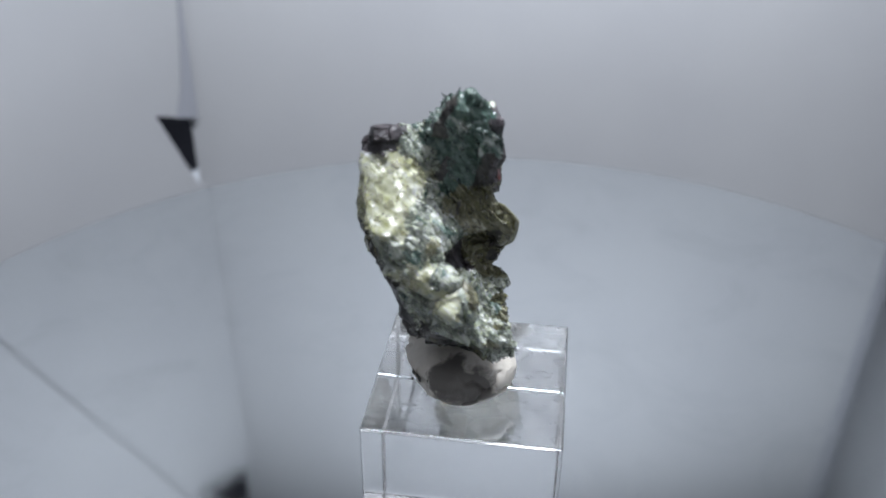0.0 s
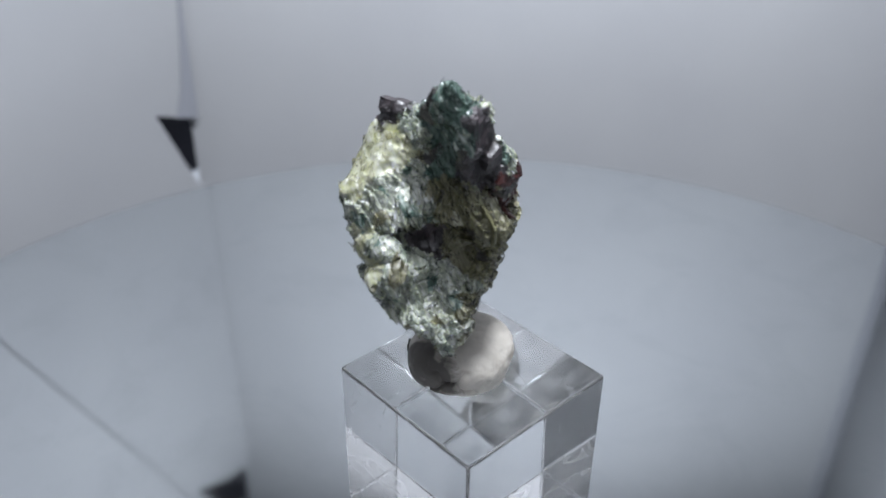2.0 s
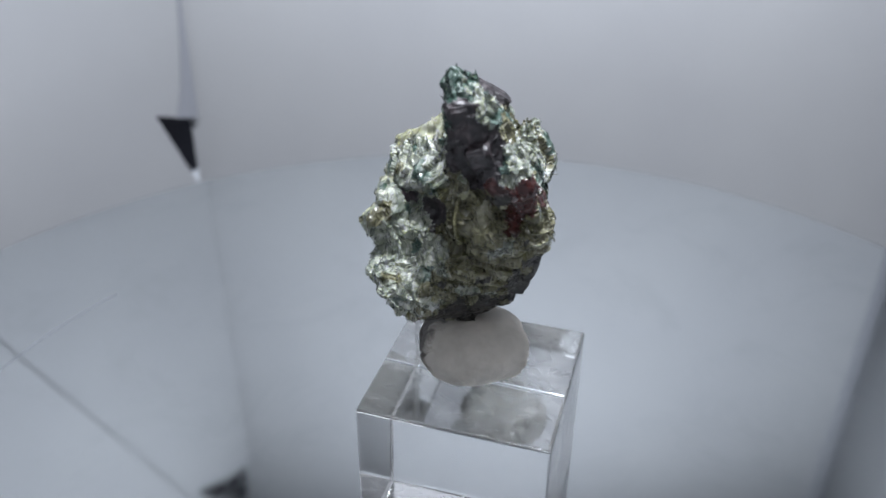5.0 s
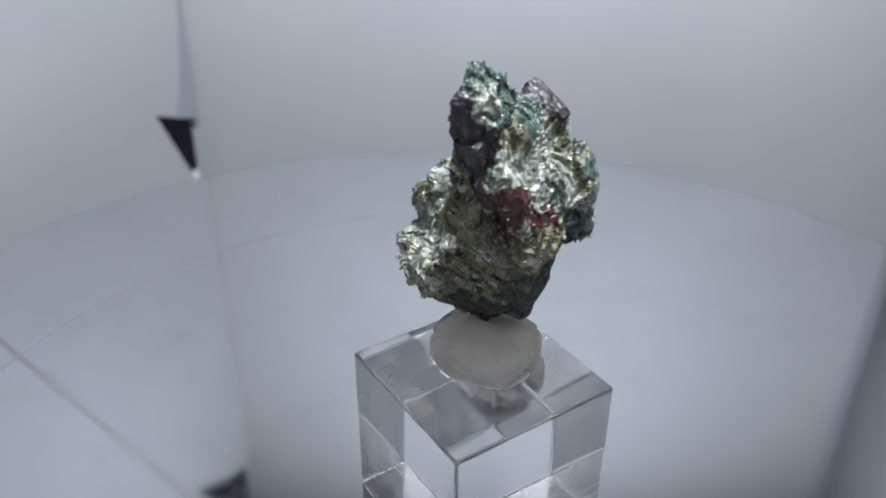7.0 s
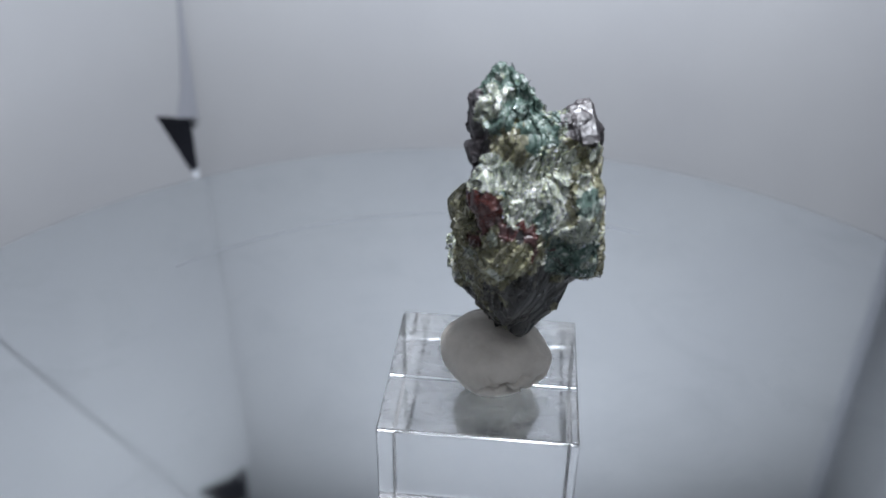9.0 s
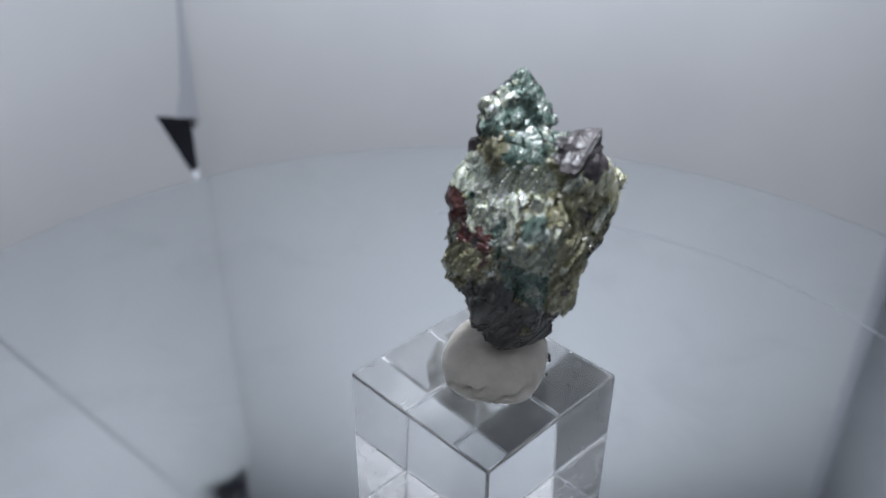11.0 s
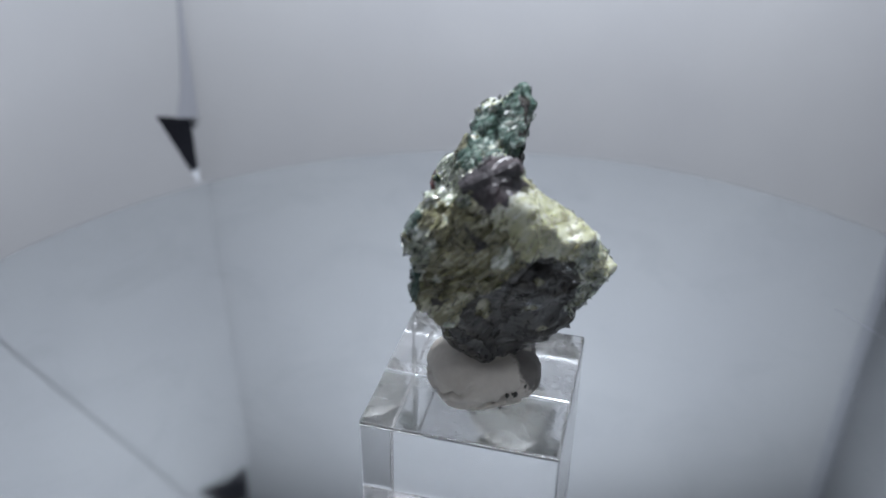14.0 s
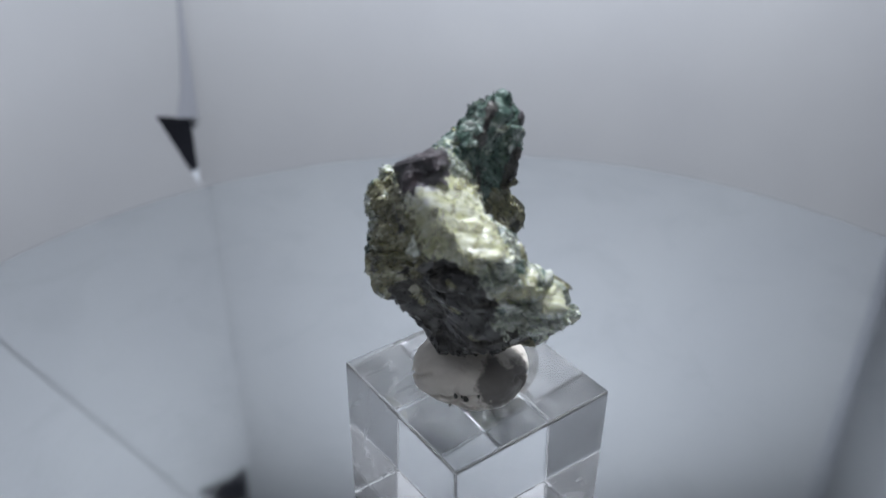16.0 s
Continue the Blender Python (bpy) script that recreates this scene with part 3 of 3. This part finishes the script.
def plate(rock, c, normal, a, b, thick, mat, label, seed):
    """One thin sheet of mica with an uneven broken outline; inches."""
    rnd = random.Random(seed)
    up = Vector(normal).normalized()
    side = up.cross(Vector((0, 0, 1))).normalized()
    over = up.cross(side)
    mid = Vector((c[0], c[1], c[2] + 1))
    bm = bmesh.new()
    top, low = [], []
    for k in range(22):
        t = 2 * math.pi * k / 22
        r = 1 + rnd.uniform(-0.07, 0.07)
        p = mid + (side * a * math.cos(t) + over * b * math.sin(t)) * r
        top.append(bm.verts.new((p + up * thick * 0.5) * S))
        low.append(bm.verts.new((p - up * thick * 0.5) * S))
    bm.faces.new(top)
    bm.faces.new(low[::-1])
    for k in range(22):
        j = (k + 1) % 22
        bm.faces.new((top[k], low[k], low[j], top[j]))
    bmesh.ops.recalc_face_normals(bm, faces=bm.faces)
    return part("mica_plate", bm, mat, rock, label, smooth=False)


def make_rock():
    skin = bulk()
    n = len(skin.vertices)
    cos = np.empty(n * 3)
    skin.vertices.foreach_get("co", cos)
    cos = cos.reshape(-1, 3)
    nor = np.empty(n * 3)
    skin.vertices.foreach_get("normal", nor)
    nor = nor.reshape(-1, 3)
    field = np.zeros(n)
    for x, y, z, d in SWELLS:
        away = cos / S - np.array((x, y, z + 1))
        field += d * np.exp(-(away ** 2).sum(1) / 0.13 ** 2)
    cos = cos + nor * (field * S)[:, None]
    names = [p[0] for p in PATCHES]
    cen = np.array([p[1] for p in PATCHES])
    rad = np.array([p[2] for p in PATCHES])
    # the red grains are drawn out upwards
    tall = np.array([0.55 if k == "red" else 1.0 for k in names])
    zone = np.empty(n, int)
    out = cos.copy()
    for i in range(n):
        p = Vector(cos[i])
        q = p / S - Vector((0, 0, 1))
        w = noise.noise_vector(q * 7) * 0.05 + noise.noise_vector(q * 30) * 0.03
        chip = noise.voronoi(q * 30)[1][0] / 30 * 0.5 + q * 0.5
        dv = cen - np.array(chip + w)
        dv[:, 2] *= tall
        d = np.sqrt((dv ** 2).sum(1)) - rad
        k = int(d.argmin())
        kind = names[k]
        v = noise.noise(chip * 9 + Vector((7, 3, 5)))
        if kind in SWAP:
            hi, lo = SWAP[kind]
            kind = hi if v > 0.40 else lo if v < -0.44 else kind
        zone[i] = ORDER.index(kind)
        if "garnet" in kind or kind == "red":
            h = 0.0008 * facet(q, 8.0) + 0.0004 * facet(q, 19.0) + 0.00006 * mottled(q, 40, 2) + 0.0001
        else:
            # split layers: their edges run along the surface as small steps
            calm = {"yellow": 0.25, "dark": 0.2, "green": 0.45}.get(kind, 1.0)
            bend = noise.noise(q * 4.0) * 1.6
            u = q.dot(LAYER) * 15 + bend + noise.noise(q * 11) * 0.5
            v = q.dot(LAYER) * 37 + bend * 2 + noise.noise(q * 19) * 0.6
            h = 0.0008 * facet(q, 3.6) + calm * (0.00075 * (u % 1.0 - 0.5) + 0.00025 * (v % 1.0 - 0.5) + 0.00012 * facet(q, 12.0)) + 0.00035 * facet(q, 6.0)
        out[i] = cos[i] + nor[i] * h
    # wear: the broken edges are a little rounded, the glossy sheets more so
    ends = np.empty(len(skin.edges) * 2, int)
    skin.edges.foreach_get("vertices", ends)
    ends = ends.reshape(-1, 2)
    degree = np.bincount(ends.ravel(), minlength=n)[:, None]
    ease = np.where(zone == ORDER.index("yellow"), 0.5, 0.06)[:, None]
    for _ in range(3):
        total = np.zeros((n, 3))
        np.add.at(total, ends[:, 0], out[ends[:, 1]])
        np.add.at(total, ends[:, 1], out[ends[:, 0]])
        out += (total / degree - out) * ease
    skin.vertices.foreach_set("co", out.ravel())
    skin.update()
    rock = new("mineral_specimen")
    tagged(rock, "rough green mica rock with dark garnets, stuck on putty", "mineral")
    groups = {}
    for poly in skin.polygons:
        z = [zone[v] for v in poly.vertices]
        kind = ORDER[max(set(z), key=z.count)]
        groups.setdefault(kind, []).append(poly.vertices[:])
    for kind, polys in groups.items():
        used = sorted({v for f in polys for v in f})
        index = {v: i for i, v in enumerate(used)}
        me = bpy.data.meshes.new(kind)
        me.from_pydata([out[v] for v in used], [], [[index[v] for v in f] for f in polys])
        name, mat, label = KINDS[kind]
        me.materials.append(mat)
        for f in me.polygons:
            f.use_smooth = True
        me.set_sharp_from_angle(angle=radians(24))
        ob = new(name, me)
        ob.parent = rock
        ob["label"] = label
    crystal(rock, (-0.458, -0.085, 1.402), (0.052, 0.142, 0.044), (-28, 0, 5), GARNET, "garnet", "small brownish garnet crystal", 3)
    crystal(rock, (0.030, -0.120, 1.470), (0.045, 0.060, 0.070), (10, 5, 20), GARNET, "garnet", "purple-black garnet crystal", 8)
    crystal(rock, (0.045, -0.020, 1.290), (0.045, 0.065, 0.060), (20, 15, 10), GARNET, "garnet", "purple-black garnet crystal", 9)
    # overlapping sheets of mica that lie on the surface, parallel within each cell of the rock
    rnd = random.Random(5)
    faces = list(skin.polygons)
    sheets = {kind: [] for kind in SHEETS}
    for _ in range(30000):
        f = rnd.choice(faces)
        kind = ORDER[zone[f.vertices[0]]]
        if kind not in SHEETS:
            continue
        share, small, large, tilt = SHEETS[kind][2:]
        if rnd.random() > share:
            continue
        q = f.center / S - Vector((0, 0, 1))
        cell = noise.cell_vector(noise.voronoi(q * 8)[1][0] * 37.0) * 2 - Vector((1, 1, 1))
        up = (f.normal + cell * tilt + Vector((rnd.gauss(0, 1), rnd.gauss(0, 1), rnd.gauss(0, 1))) * tilt * 0.22).normalized()
        side = (grain(q) + Vector((rnd.gauss(0, 0.3), rnd.gauss(0, 0.3), rnd.gauss(0, 0.3)))).cross(up).normalized()
        along = up.cross(side)
        size = small + (large - small) * rnd.random() ** 2.2
        a, b = size * rnd.uniform(0.8, 1.5), size * rnd.uniform(0.4, 0.8)
        turns = sorted(rnd.uniform(0, 2 * math.pi) for _ in range(rnd.randint(5, 7)))
        base = f.center + f.normal * 0.00002
        ring = [base + along * a * math.cos(t) + side * b * math.sin(t) for t in turns]
        sheets[kind].append((ring, up * rnd.uniform(0.00002, 0.00005)))
    for kind, items in sheets.items():
        verts, polys = [], []
        for ring, up in items:
            k, m = len(verts), len(ring)
            verts += [p + up for p in ring] + [p - up for p in ring]
            polys.append([k + i for i in range(m)])
            polys.append([k + m + i for i in range(m)][::-1])
            polys += [[k + i, k + m + i, k + m + (i + 1) % m, k + (i + 1) % m] for i in range(m)]
        me = bpy.data.meshes.new("sheets")
        me.from_pydata(verts, [], polys)
        me.materials.append(SHEETS[kind][0])
        ob = new("mica_glitter", me)
        ob.parent = rock
        tagged(ob, SHEETS[kind][1], kind="stuff")
    plate(rock, (0.045, -0.085, 0.955), (0.15, 1.0, 0.1), 0.13, 0.13, 0.012, OLIVE_PLATE, "thin translucent olive mica sheet", 4)
    bpy.data.meshes.remove(skin)
    return rock


rock = make_rock()


# ---- what turns ----
def motions():
    rows = [(k * 0.5, pose(0, 0, 0, 0, 0, SPIN * k * 0.5)) for k in range(33)]
    for thing in (turntable_disc, block, putty, rock):
        walk(thing, rows)


motions()
